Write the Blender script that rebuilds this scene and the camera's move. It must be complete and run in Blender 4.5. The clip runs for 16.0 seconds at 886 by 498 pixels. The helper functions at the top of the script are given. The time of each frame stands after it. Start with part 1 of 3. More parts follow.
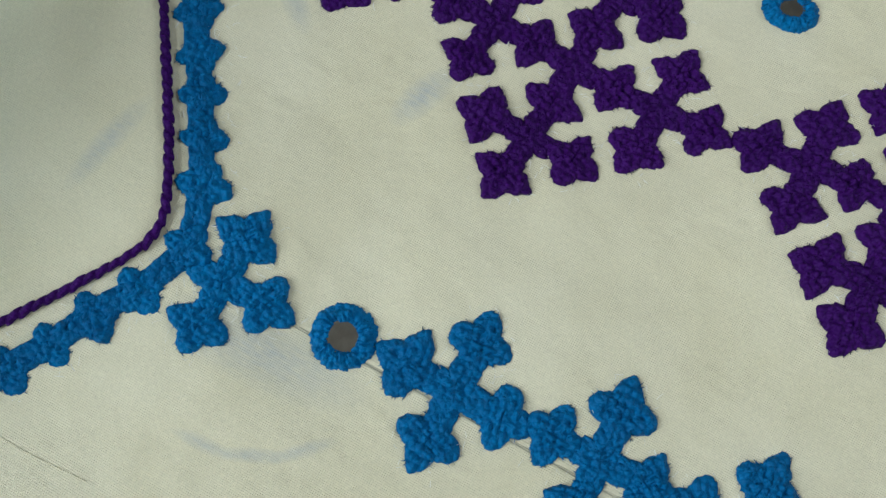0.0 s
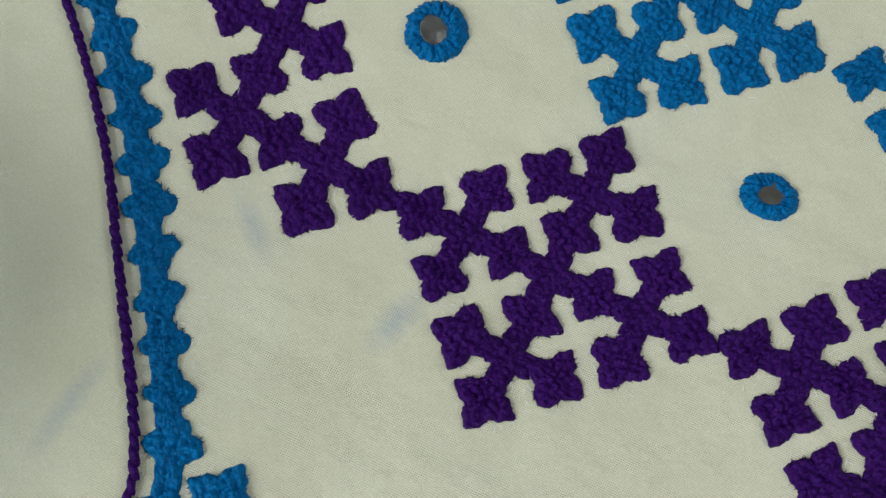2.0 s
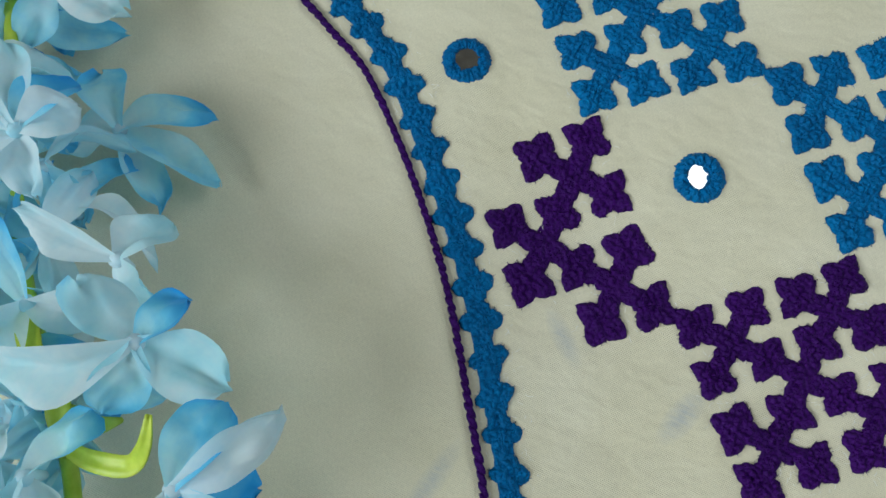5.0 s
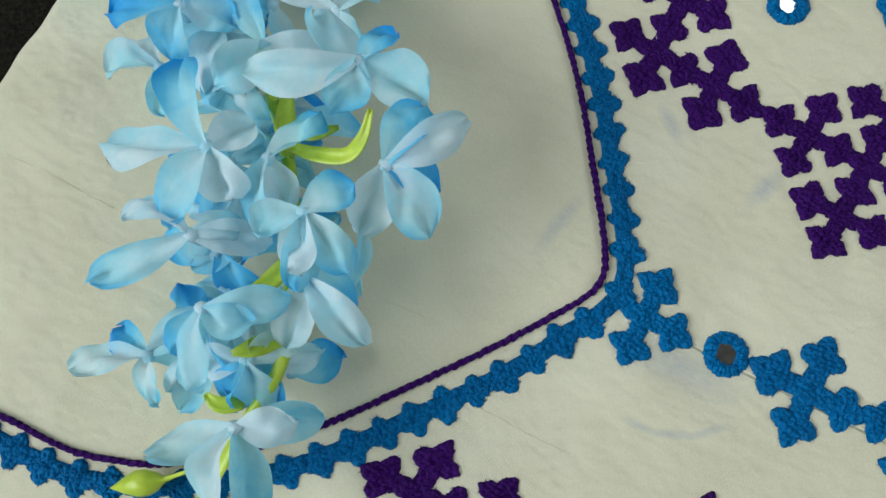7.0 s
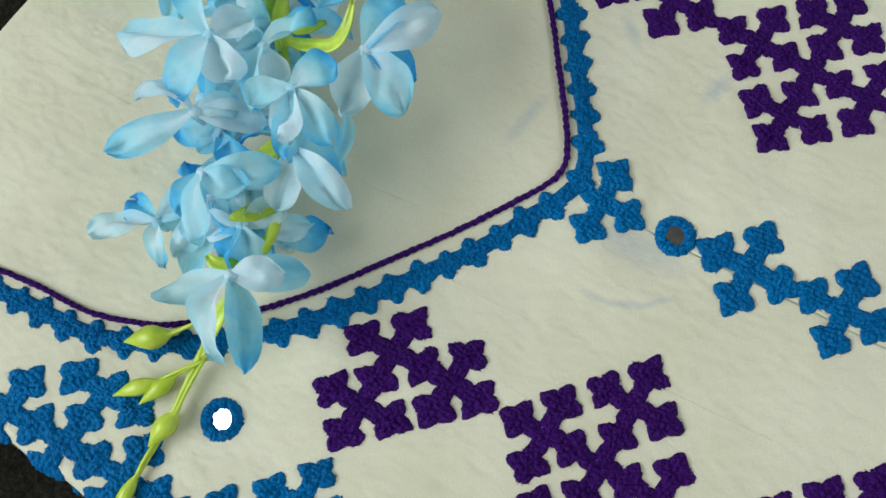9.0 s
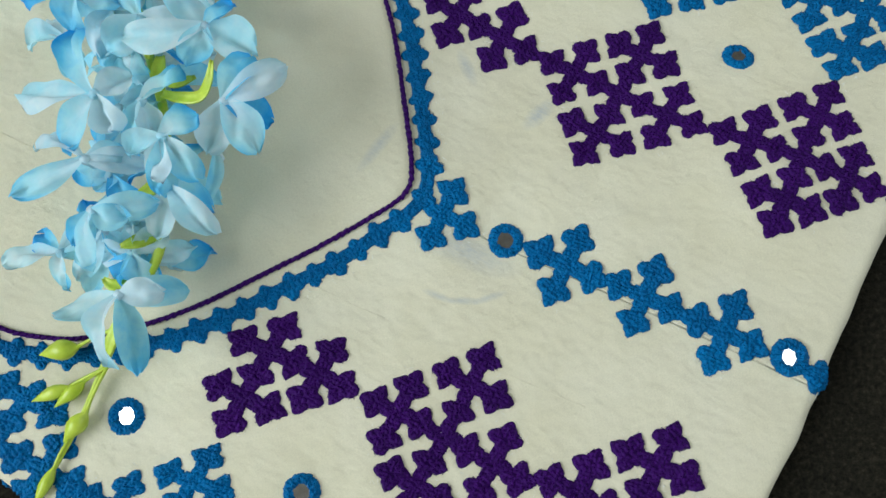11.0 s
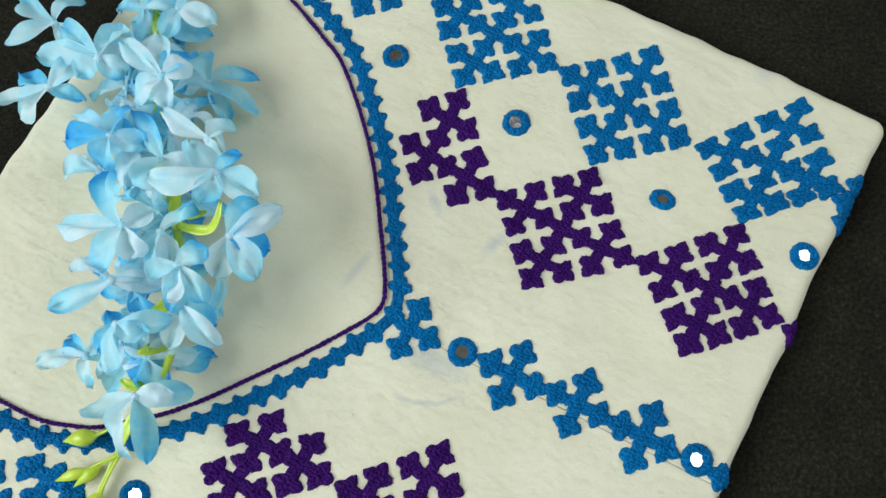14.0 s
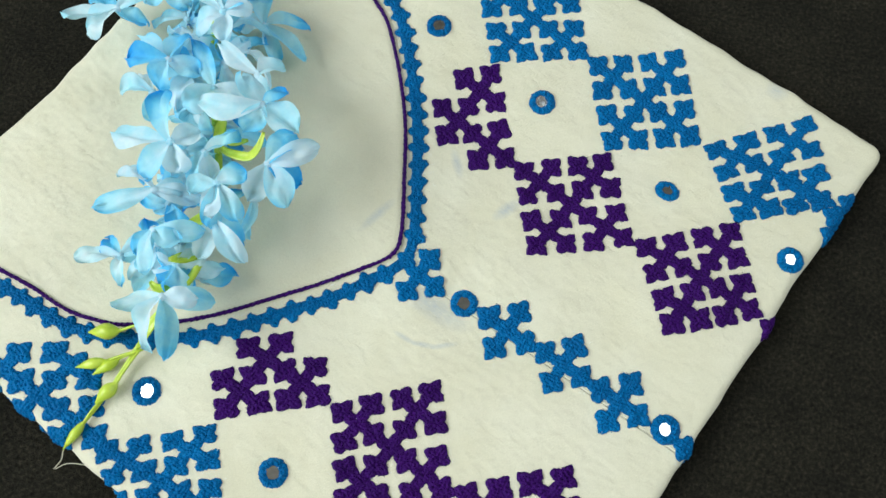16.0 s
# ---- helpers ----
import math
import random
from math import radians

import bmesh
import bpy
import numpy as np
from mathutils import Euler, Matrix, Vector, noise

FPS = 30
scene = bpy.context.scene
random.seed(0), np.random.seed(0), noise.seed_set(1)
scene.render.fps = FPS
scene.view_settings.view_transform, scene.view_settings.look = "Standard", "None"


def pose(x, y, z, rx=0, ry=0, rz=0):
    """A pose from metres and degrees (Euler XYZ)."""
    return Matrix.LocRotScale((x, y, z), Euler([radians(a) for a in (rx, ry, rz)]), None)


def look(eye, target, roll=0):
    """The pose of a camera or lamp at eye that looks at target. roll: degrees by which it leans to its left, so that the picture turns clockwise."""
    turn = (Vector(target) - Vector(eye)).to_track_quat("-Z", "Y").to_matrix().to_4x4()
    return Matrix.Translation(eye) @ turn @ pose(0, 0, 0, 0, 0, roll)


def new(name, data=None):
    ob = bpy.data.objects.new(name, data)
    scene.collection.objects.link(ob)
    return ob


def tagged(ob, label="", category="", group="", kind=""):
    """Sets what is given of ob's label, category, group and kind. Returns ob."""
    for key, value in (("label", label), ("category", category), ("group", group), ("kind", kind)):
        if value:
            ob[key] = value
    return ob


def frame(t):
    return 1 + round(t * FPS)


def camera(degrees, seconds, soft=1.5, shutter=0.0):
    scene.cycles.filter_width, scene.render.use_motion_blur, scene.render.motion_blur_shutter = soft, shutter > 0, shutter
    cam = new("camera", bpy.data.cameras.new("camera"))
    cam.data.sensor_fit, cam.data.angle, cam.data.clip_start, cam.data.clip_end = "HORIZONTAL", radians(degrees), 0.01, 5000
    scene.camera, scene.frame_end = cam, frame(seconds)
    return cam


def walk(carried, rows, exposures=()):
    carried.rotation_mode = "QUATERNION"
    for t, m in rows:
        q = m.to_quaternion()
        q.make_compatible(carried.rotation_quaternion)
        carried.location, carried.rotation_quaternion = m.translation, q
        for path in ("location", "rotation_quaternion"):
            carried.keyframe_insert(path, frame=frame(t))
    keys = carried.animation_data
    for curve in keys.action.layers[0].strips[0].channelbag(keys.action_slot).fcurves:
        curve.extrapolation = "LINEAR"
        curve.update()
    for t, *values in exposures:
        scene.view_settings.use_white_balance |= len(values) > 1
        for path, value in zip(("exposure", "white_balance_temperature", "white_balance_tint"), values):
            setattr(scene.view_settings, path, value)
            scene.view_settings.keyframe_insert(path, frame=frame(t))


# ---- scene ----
cam = camera(57.40, 16.0)
PATH = [
    (0, -0.0058, 0.0279, 0.2174, 10.16, -1.46, 0.05),
    (0.5, 0.0057, 0.0393, 0.2180, 11.61, -1.36, -1.82),
    (1, 0.0082, 0.0537, 0.2038, 10.23, -1.38, -3.10),
    (1.5, 0.0077, 0.0697, 0.2102, 9.81, -1.65, -3.78),
    (2, -0.0014, 0.0896, 0.2195, 9.58, -1.76, -4.02),
    (2.5, -0.0114, 0.1070, 0.2267, 8.84, -1.47, -4.20),
    (3, -0.0219, 0.1214, 0.2353, 8.68, -1.25, -4.35),
    (3.2, -0.0275, 0.1290, 0.2403, 8.18, -1.25, -4.36),
    (5.3, -0.0896, 0.0880, 0.2816, 14.06, 0.43, -3.10),
    (5.5, -0.0952, 0.0737, 0.2890, 14.26, 0.60, -2.56),
    (6, -0.1050, 0.0480, 0.2984, 14.06, 1.10, -1.32),
    (6.5, -0.1178, 0.0195, 0.3070, 14.18, 1.11, -0.24),
    (7, -0.1231, 0.0092, 0.3125, 13.62, 1.25, 0.29),
    (7.5, -0.1263, -0.0057, 0.3176, 13.46, 1.48, 0.72),
    (8, -0.1248, -0.0165, 0.3261, 12.93, 1.73, 0.98),
    (8.5, -0.1205, -0.0303, 0.3295, 13.28, 2.27, 1.22),
    (9, -0.1035, -0.0404, 0.3352, 13.27, 2.65, 1.34),
    (9.5, -0.0826, -0.0489, 0.3456, 12.61, 2.89, 1.08),
    (9.7, -0.0800, -0.0504, 0.3523, 12.05, 2.02, 0.71),
    (11.8, -0.0273, -0.0462, 0.4104, 13.54, 2.41, -3.03),
    (12, -0.0270, -0.0400, 0.4145, 13.38, 2.07, -3.22),
    (12.5, -0.0265, -0.0341, 0.4275, 13.53, 1.96, -3.48),
    (13, -0.0230, -0.0317, 0.4461, 14.74, 1.79, -3.68),
    (13.5, -0.0235, -0.0286, 0.4653, 15.82, 1.55, -2.09),
    (14, -0.0265, -0.0311, 0.4717, 16.31, 1.35, -0.47),
    (14.5, -0.0290, -0.0409, 0.4821, 16.52, 1.08, 1.50),
    (15, -0.0293, -0.0521, 0.4906, 16.67, 0.50, 3.79),
    (15.5, -0.0304, -0.0617, 0.4933, 16.50, -0.30, 5.79),
    (16, -0.0326, -0.0671, 0.4995, 16.28, -0.89, 7.17),
]
EXPOSURES = [(0.0, 0.07), (3.0, 0.02), (6.0, 0.0), (8.5, 0.13), (12.5, 0.28), (16.0, 0.55)]
walk(cam, [(t, pose(*row)) for t, *row in PATH], EXPOSURES)

# ---- light: a plain room with daylight from two windows ----
world = bpy.data.worlds.new("world")
scene.world = world
world.use_nodes = True
wt = world.node_tree
sky = wt.nodes.new("ShaderNodeTexSky")
sky.sky_type, sky.sun_disc = "NISHITA", False
sky.sun_elevation, sky.sun_rotation = radians(40), radians(-80)
wt.nodes["Background"].inputs["Strength"].default_value = 0.1
wt.links.new(sky.outputs["Color"], wt.nodes["Background"].inputs["Color"])


def window_light(name, m, wide, high, watts, colour):
    lamp = bpy.data.lights.new(name, "AREA")
    lamp.shape, lamp.size, lamp.size_y, lamp.energy, lamp.color = "RECTANGLE", wide, high, watts, colour
    ob = new(name, lamp)
    ob.matrix_basis = m
    return ob


window_light("window_light", look((-1.95, -0.5, 1.62), (0, 0.0, 0.4)), 1.9, 1.3, 50, (0.893, 1.0, 1.04))
window_light("window_light", look((1.95, 0.3, 1.62), (0, 0.1, 0.4)), 1.7, 1.2, 17, (0.893, 1.0, 1.04))


# ---- materials ----
def material(name, build):
    mat = bpy.data.materials.new(name)
    mat.use_nodes = True
    nt = mat.node_tree
    build(nt, nt.nodes["Principled BSDF"])
    return mat


def node(nt, kind, **kw):
    n = nt.nodes.new(kind)
    for key, value in kw.items():
        n.inputs[key].default_value = value
    return n


def coords(nt, scale=(1, 1, 1), turn=0.0, place=(0, 0, 0)):
    tc = nt.nodes.new("ShaderNodeTexCoord")
    mp = nt.nodes.new("ShaderNodeMapping")
    mp.inputs["Location"].default_value = place
    mp.inputs["Rotation"].default_value = (0, 0, turn)
    nt.links.new(tc.outputs["Object"], mp.inputs["Vector"])
    if tuple(scale) == (1, 1, 1):
        return mp.outputs["Vector"]
    sized = nt.nodes.new("ShaderNodeVectorMath")
    sized.operation = "MULTIPLY"
    sized.inputs[1].default_value = scale
    nt.links.new(mp.outputs["Vector"], sized.inputs[0])
    return sized.outputs["Vector"]


def noise_tex(nt, vec, scale, detail=4.0, rough=0.55):
    n = node(nt, "ShaderNodeTexNoise", Scale=scale, Detail=detail, Roughness=rough)
    nt.links.new(vec, n.inputs["Vector"])
    return n.outputs["Fac"]


def ramp(nt, fac, stops):
    n = nt.nodes.new("ShaderNodeValToRGB")
    el = n.color_ramp.elements
    while len(el) < len(stops):
        el.new(0.5)
    for e, (p, c) in zip(el, stops):
        e.position, e.color = p, (*c, 1)
    nt.links.new(fac, n.inputs["Fac"])
    return n.outputs["Color"]


def mix(nt, fac, a, b, mode="MIX"):
    n = nt.nodes.new("ShaderNodeMix")
    n.data_type, n.blend_type = "RGBA", mode
    for sock, v in ((n.inputs["Factor"], fac), (n.inputs["A"], a), (n.inputs["B"], b)):
        if hasattr(v, "is_output"):
            nt.links.new(v, sock)
        else:
            sock.default_value = v if not isinstance(v, tuple) else (*v, 1)
    return n.outputs["Result"]


def arith(nt, op, a, b):
    n = nt.nodes.new("ShaderNodeMath")
    n.operation = op
    for sock, v in zip(n.inputs, (a, b)):
        if hasattr(v, "is_output"):
            nt.links.new(v, sock)
        else:
            sock.default_value = v
    return n.outputs["Value"]


def bump(nt, bsdf, height, strength, distance, after=None):
    n = node(nt, "ShaderNodeBump", Strength=strength, Distance=distance)
    nt.links.new(height, n.inputs["Height"])
    if after is not None:
        nt.links.new(after, n.inputs["Normal"])
    nt.links.new(n.outputs["Normal"], bsdf.inputs["Normal"])
    return n.outputs["Normal"]


GRAIN = radians(30.1)  # the cloth's threads run along and across the folded edges


def build_cotton(nt, bsdf):
    warp = node(nt, "ShaderNodeTexWave", Scale=560, Distortion=0.8, Detail=2)
    weft = node(nt, "ShaderNodeTexWave", Scale=560, Distortion=0.8, Detail=2)
    weft.bands_direction = "Y"
    v = coords(nt, turn=GRAIN)
    for w in (warp, weft):
        nt.links.new(v, w.inputs["Vector"])
    slub_a = noise_tex(nt, coords(nt, (750, 3200, 1), GRAIN), 1.0, 3)
    slub_b = noise_tex(nt, coords(nt, (3200, 750, 1), GRAIN), 1.0, 3)
    slub = arith(nt, "MULTIPLY", arith(nt, "ADD", slub_a, slub_b), 0.5)
    weave = arith(nt, "MULTIPLY", warp.outputs["Fac"], weft.outputs["Fac"])
    cloudy = noise_tex(nt, coords(nt), 22, 5)
    col = ramp(nt, cloudy, [(0.3, (0.75, 0.695, 0.50)), (0.7, (0.82, 0.77, 0.59))])
    fine = ramp(nt, slub, [(0.35, (0.86, 0.86, 0.85)), (0.62, (1.06, 1.06, 1.06))])
    col = mix(nt, 0.8, col, fine, "MULTIPLY")
    tone = ramp(nt, weave, [(0.0, (0.93, 0.93, 0.92)), (0.6, (1, 1, 1))])
    col = mix(nt, 0.55, col, tone, "MULTIPLY")
    # washed-out bluish tracing marks: place, turn, half length, half width, strength
    for x, y, turn, long, wide, power in MARKS:
        mp = coords(nt, (1, 1, 1))
        m2 = nt.nodes.new("ShaderNodeMapping")
        m2.vector_type = "TEXTURE"
        m2.inputs["Location"].default_value = (x / 1000, y / 1000, 0.014)
        m2.inputs["Rotation"].default_value = (0, 0, radians(turn))
        m2.inputs["Scale"].default_value = (long / 1000, wide / 1000, 0.03)
        nt.links.new(mp, m2.inputs["Vector"])
        g = nt.nodes.new("ShaderNodeTexGradient")
        g.gradient_type = "SPHERICAL"
        nt.links.new(m2.outputs["Vector"], g.inputs["Vector"])
        patch = arith(nt, "MULTIPLY", g.outputs["Fac"], noise_tex(nt, coords(nt, (260, 900, 1), GRAIN), 1.0, 4))
        col = mix(nt, arith(nt, "MULTIPLY", patch, power), col, (0.36, 0.42, 0.50))
    nt.links.new(col, bsdf.inputs["Base Color"])
    bsdf.inputs["Roughness"].default_value = 0.85
    bsdf.inputs["Sheen Weight"].default_value = 0.15
    # the pressed crease along the middle of the garment
    split = nt.nodes.new("ShaderNodeSeparateXYZ")
    nt.links.new(coords(nt, turn=GRAIN - radians(2.5)), split.inputs["Vector"])
    away = arith(nt, "ABSOLUTE", arith(nt, "SUBTRACT", split.outputs["Y"], 0.0225), 0.0)
    groove = arith(nt, "MULTIPLY", arith(nt, "MAXIMUM", arith(nt, "SUBTRACT", 1.0, arith(nt, "DIVIDE", away, 0.0009)), 0.0), arith(nt, "GREATER_THAN", split.outputs["X"], -0.06))
    pressed = bump(nt, bsdf, arith(nt, "MULTIPLY", groove, -1.0), 0.7, 0.0012)
    pucker = bump(nt, bsdf, noise_tex(nt, coords(nt), 75, 2), 0.2, 0.006, pressed)
    first = bump(nt, bsdf, noise_tex(nt, coords(nt, (0.8, 1.6, 1), GRAIN), 50, 3), 0.25, 0.006, pucker)
    second = bump(nt, bsdf, weave, 0.45, 0.0005, first)
    bump(nt, bsdf, slub, 0.16, 0.0005, second)


MARKS = [(-86, 91, 50, 17, 4, 0.9), (-6, 106, 42, 12, 5, 1.1), (-41, 133, -70, 12, 4, 0.9), (-59, 16, -24, 9, 2.2, 0.8),
         (-47, 13.2, -4, 10, 2.2, 0.9), (-35, 14.2, 16, 10, 2.2, 0.8), (-45, 38, -25, 30, 10, 0.9), (-93, 222, 70, 9, 4, 0.8), (165, 213, 20, 9, 9, 0.7)]
cotton = material("cream_cotton", build_cotton)


def yarn(name, dark, light):
    def build(nt, bsdf):
        info = nt.nodes.new("ShaderNodeObjectInfo")
        v = coords(nt)
        grain = noise_tex(nt, v, 900, 4)
        # shade between the stitches, painted into the yarn's colour away from cell centres
        gap_shade = node(nt, "ShaderNodeTexVoronoi", Scale=430)
        nt.links.new(v, gap_shade.inputs["Vector"])
        tone = arith(nt, "ADD", arith(nt, "MULTIPLY", grain, 0.6), arith(nt, "MULTIPLY", arith(nt, "SUBTRACT", 1.0, gap_shade.outputs["Distance"]), 0.35))
        base = mix(nt, tone, dark, light)
        shade = ramp(nt, info.outputs["Random"], [(0.0, (0.86, 0.86, 0.88)), (1.0, (1.1, 1.1, 1.08))])
        nt.links.new(mix(nt, 1.0, base, shade, "MULTIPLY"), bsdf.inputs["Base Color"])
        bsdf.inputs["Roughness"].default_value = 0.5
        bsdf.inputs["Specular IOR Level"].default_value = 0.08
        cells = node(nt, "ShaderNodeTexVoronoi", Scale=620)
        nt.links.new(v, cells.inputs["Vector"])
        first = bump(nt, bsdf, arith(nt, "MULTIPLY", cells.outputs["Distance"], -1.0), 0.8, 0.0014)
        bump(nt, bsdf, grain, 0.5, 0.0006, first)
    return material(name, build)


blue_yarn = yarn("blue_yarn", (0.0, 0.058, 0.180), (0.0, 0.225, 0.56))
purple_yarn = yarn("purple_yarn", (0.020, 0.0018, 0.064), (0.064, 0.0075, 0.165))


def build_lint_fibre(nt, bsdf):
    tone = noise_tex(nt, coords(nt), 300, 2)
    nt.links.new(ramp(nt, tone, [(0.3, (0.78, 0.78, 0.74)), (0.7, (0.9, 0.9, 0.88))]), bsdf.inputs["Base Color"])
    bsdf.inputs["Roughness"].default_value = 0.9


lint_fibre = material("pale_lint", build_lint_fibre)


def build_mirror(nt, bsdf):
    smear = noise_tex(nt, coords(nt), 260, 4)
    nt.links.new(ramp(nt, smear, [(0.3, (0.58, 0.57, 0.55)), (0.7, (0.78, 0.78, 0.77))]), bsdf.inputs["Base Color"])
    bsdf.inputs["Metallic"].default_value = 1.0
    nt.links.new(arith(nt, "MULTIPLY", smear, 0.22), bsdf.inputs["Roughness"])


mirror_glass = material("mirror_glass", build_mirror)


def build_carpet(nt, bsdf):
    v = coords(nt)
    tuft = noise_tex(nt, v, 420, 6, 0.7)
    patch = noise_tex(nt, v, 18, 3)
    col = ramp(nt, tuft, [(0.3, (0.006, 0.0055, 0.004)), (0.55, (0.026, 0.0235, 0.0165)), (0.8, (0.07, 0.062, 0.042))])
    shade = ramp(nt, patch, [(0.35, (0.75, 0.75, 0.75)), (0.65, (1.15, 1.13, 1.08))])
    nt.links.new(mix(nt, 1.0, col, shade, "MULTIPLY"), bsdf.inputs["Base Color"])
    bsdf.inputs["Roughness"].default_value = 1.0
    bsdf.inputs["Specular IOR Level"].default_value = 0.1
    bump(nt, bsdf, tuft, 1.0, 0.004)


carpet = material("dark_brown_pile", build_carpet)


def build_petal(nt, bsdf):
    att = nt.nodes.new("ShaderNodeAttribute")
    att.attribute_name = "dye"
    info = nt.nodes.new("ShaderNodeObjectInfo")
    v = coords(nt)
    blot = noise_tex(nt, v, 110, 4)
    dye = arith(nt, "ADD", att.outputs["Fac"], arith(nt, "MULTIPLY", arith(nt, "SUBTRACT", blot, 0.5), 0.5))
    dye = arith(nt, "ADD", dye, arith(nt, "MULTIPLY", arith(nt, "SUBTRACT", info.outputs["Random"], 0.5), 0.5))
    col = ramp(nt, dye, [(0.0, (0.82, 0.95, 0.99)), (0.36, (0.47, 0.87, 0.98)), (0.62, (0.16, 0.66, 0.97)), (1.0, (0.02, 0.39, 0.90))])
    vein = noise_tex(nt, coords(nt, (500, 500, 500)), 1.0, 3)
    col = mix(nt, 0.35, col, ramp(nt, vein, [(0.3, (0.9, 0.92, 0.95)), (0.7, (1.04, 1.03, 1.0))]), "MULTIPLY")
    nt.links.new(col, bsdf.inputs["Base Color"])
    bsdf.inputs["Roughness"].default_value = 0.6
    bsdf.inputs["Specular IOR Level"].default_value = 0.25
    bsdf.inputs["Sheen Weight"].default_value = 0.1
    bump(nt, bsdf, vein, 0.15, 0.0004)
    thin = nt.nodes.new("ShaderNodeBsdfTranslucent")
    nt.links.new(col, thin.inputs["Color"])
    both = node(nt, "ShaderNodeMixShader", Fac=0.44)
    nt.links.new(bsdf.outputs["BSDF"], both.inputs[1])
    nt.links.new(thin.outputs["BSDF"], both.inputs[2])
    nt.links.new(both.outputs["Shader"], nt.nodes["Material Output"].inputs["Surface"])


petal_cloth = material("dyed_petal_cloth", build_petal)


def build_green(nt, bsdf):
    blot = noise_tex(nt, coords(nt), 160, 4)
    col = ramp(nt, blot, [(0.3, (0.42, 0.56, 0.03)), (0.7, (0.62, 0.74, 0.09))])
    nt.links.new(col, bsdf.inputs["Base Color"])
    bsdf.inputs["Roughness"].default_value = 0.38
    bsdf.inputs["Subsurface Weight"].default_value = 0.25
    bsdf.inputs["Subsurface Radius"].default_value = (0.004, 0.005, 0.001)
    bump(nt, bsdf, blot, 0.2, 0.001)


green_plastic = material("green_plastic", build_green)


def build_wall(nt, bsdf):
    n = noise_tex(nt, coords(nt), 9, 5)
    nt.links.new(ramp(nt, n, [(0.3, (0.62, 0.61, 0.57)), (0.7, (0.68, 0.67, 0.63))]), bsdf.inputs["Base Color"])
    bsdf.inputs["Roughness"].default_value = 0.9
    bump(nt, bsdf, n, 0.1, 0.01)


wall_paint = material("wall_paint", build_wall)


# unseen ceiling, coloured dark in place of the camera holder that mirrors reflect
def build_dim_ceiling(nt, bsdf):
    n = noise_tex(nt, coords(nt, (2, 30, 2)), 2, 5)
    nt.links.new(ramp(nt, n, [(0.3, (0.22, 0.20, 0.17)), (0.7, (0.29, 0.26, 0.225))]), bsdf.inputs["Base Color"])
    bsdf.inputs["Roughness"].default_value = 0.8
    bump(nt, bsdf, n, 0.1, 0.01)


dim_ceiling = material("dim_ceiling", build_dim_ceiling)


# ---- making meshes ----
def mesh(name, verts, faces, mat, smooth=True):
    me = bpy.data.meshes.new(name)
    me.from_pydata([tuple(v) for v in verts], [], faces)
    me.materials.append(mat)
    if smooth:
        me.polygons.foreach_set("use_smooth", [True] * len(me.polygons))
    return me


def child(name, me, parent, m=None, label=""):
    ob = new(name, me)
    ob.parent = parent
    if m is not None:
        ob.matrix_basis = m
    return tagged(ob, label=label)


def sheet_faces(nu, nv, wrap=False):
    cols = nu if wrap else nu - 1
    return [(j * nu + i, j * nu + (i + 1) % nu, (j + 1) * nu + (i + 1) % nu, (j + 1) * nu + i) for j in range(nv - 1) for i in range(cols)]


def tube(points, radii, sides=8):
    """A tube through the points, closed at both ends."""
    pts = [Vector(p) for p in points]
    verts, side = [], Vector((0.3, 0.2, 1)).normalized()
    for k, p in enumerate(pts):
        ahead = (pts[min(k + 1, len(pts) - 1)] - pts[max(k - 1, 0)]).normalized()
        u = (side - ahead * side.dot(ahead)).normalized()
        w = ahead.cross(u)
        r = radii[k] if hasattr(radii, "__len__") else radii
        verts += [p + r * (math.cos(a) * u + math.sin(a) * w) for a in (2 * math.pi * i / sides for i in range(sides))]
    faces = sheet_faces(sides, len(pts), True)
    faces += [tuple(range(sides))[::-1], tuple(range((len(pts) - 1) * sides, len(pts) * sides))]
    return verts, faces


def spline(points, step):
    """Catmull-Rom through the points, at about even steps."""
    pts = [Vector(p) for p in points]
    pts = [2 * pts[0] - pts[1]] + pts + [2 * pts[-1] - pts[-2]]
    fine = []
    for k in range(1, len(pts) - 2):
        a, b, c, d = pts[k - 1 : k + 3]
        for i in range(24):
            s = i / 24
            fine.append(0.5 * (2 * b + (c - a) * s + (2 * a - 5 * b + 4 * c - d) * s * s + (3 * b - a - 3 * c + d) * s ** 3))
    fine.append(pts[-2])
    out, run = [fine[0]], 0.0
    for p, q in zip(fine, fine[1:]):
        gap = (q - p).length
        while run + gap >= step:
            p = p + (q - p) * ((step - run) / gap)
            gap, run = (q - p).length, 0.0
            out.append(p)
        run += gap
    return out


# ---- the ground and the plain room ----
ground = tagged(new("ground", mesh("ground", [(-2.2, -2.2, -0.0004), (2.2, -2.2, -0.0004), (2.2, 2.2, -0.0004), (-2.2, 2.2, -0.0004)], [(0, 1, 2, 3)], carpet)),
                "dark brown short-pile carpet under the folded garment", "carpet", kind="structure")


def slab(name, boxes, label, category, mat=wall_paint):
    verts, faces = [], []
    for (x0, y0, z0), (x1, y1, z1) in boxes:
        n = len(verts)
        verts += [(x, y, z) for z in (z0, z1) for y in (y0, y1) for x in (x0, x1)]
        faces += [tuple(n + i for i in f) for f in ((0, 2, 3, 1), (4, 5, 7, 6), (0, 1, 5, 4), (2, 6, 7, 3), (0, 4, 6, 2), (1, 3, 7, 5))]
    return tagged(new(name, mesh(name, verts, faces, mat, False)), label, category, kind="structure")


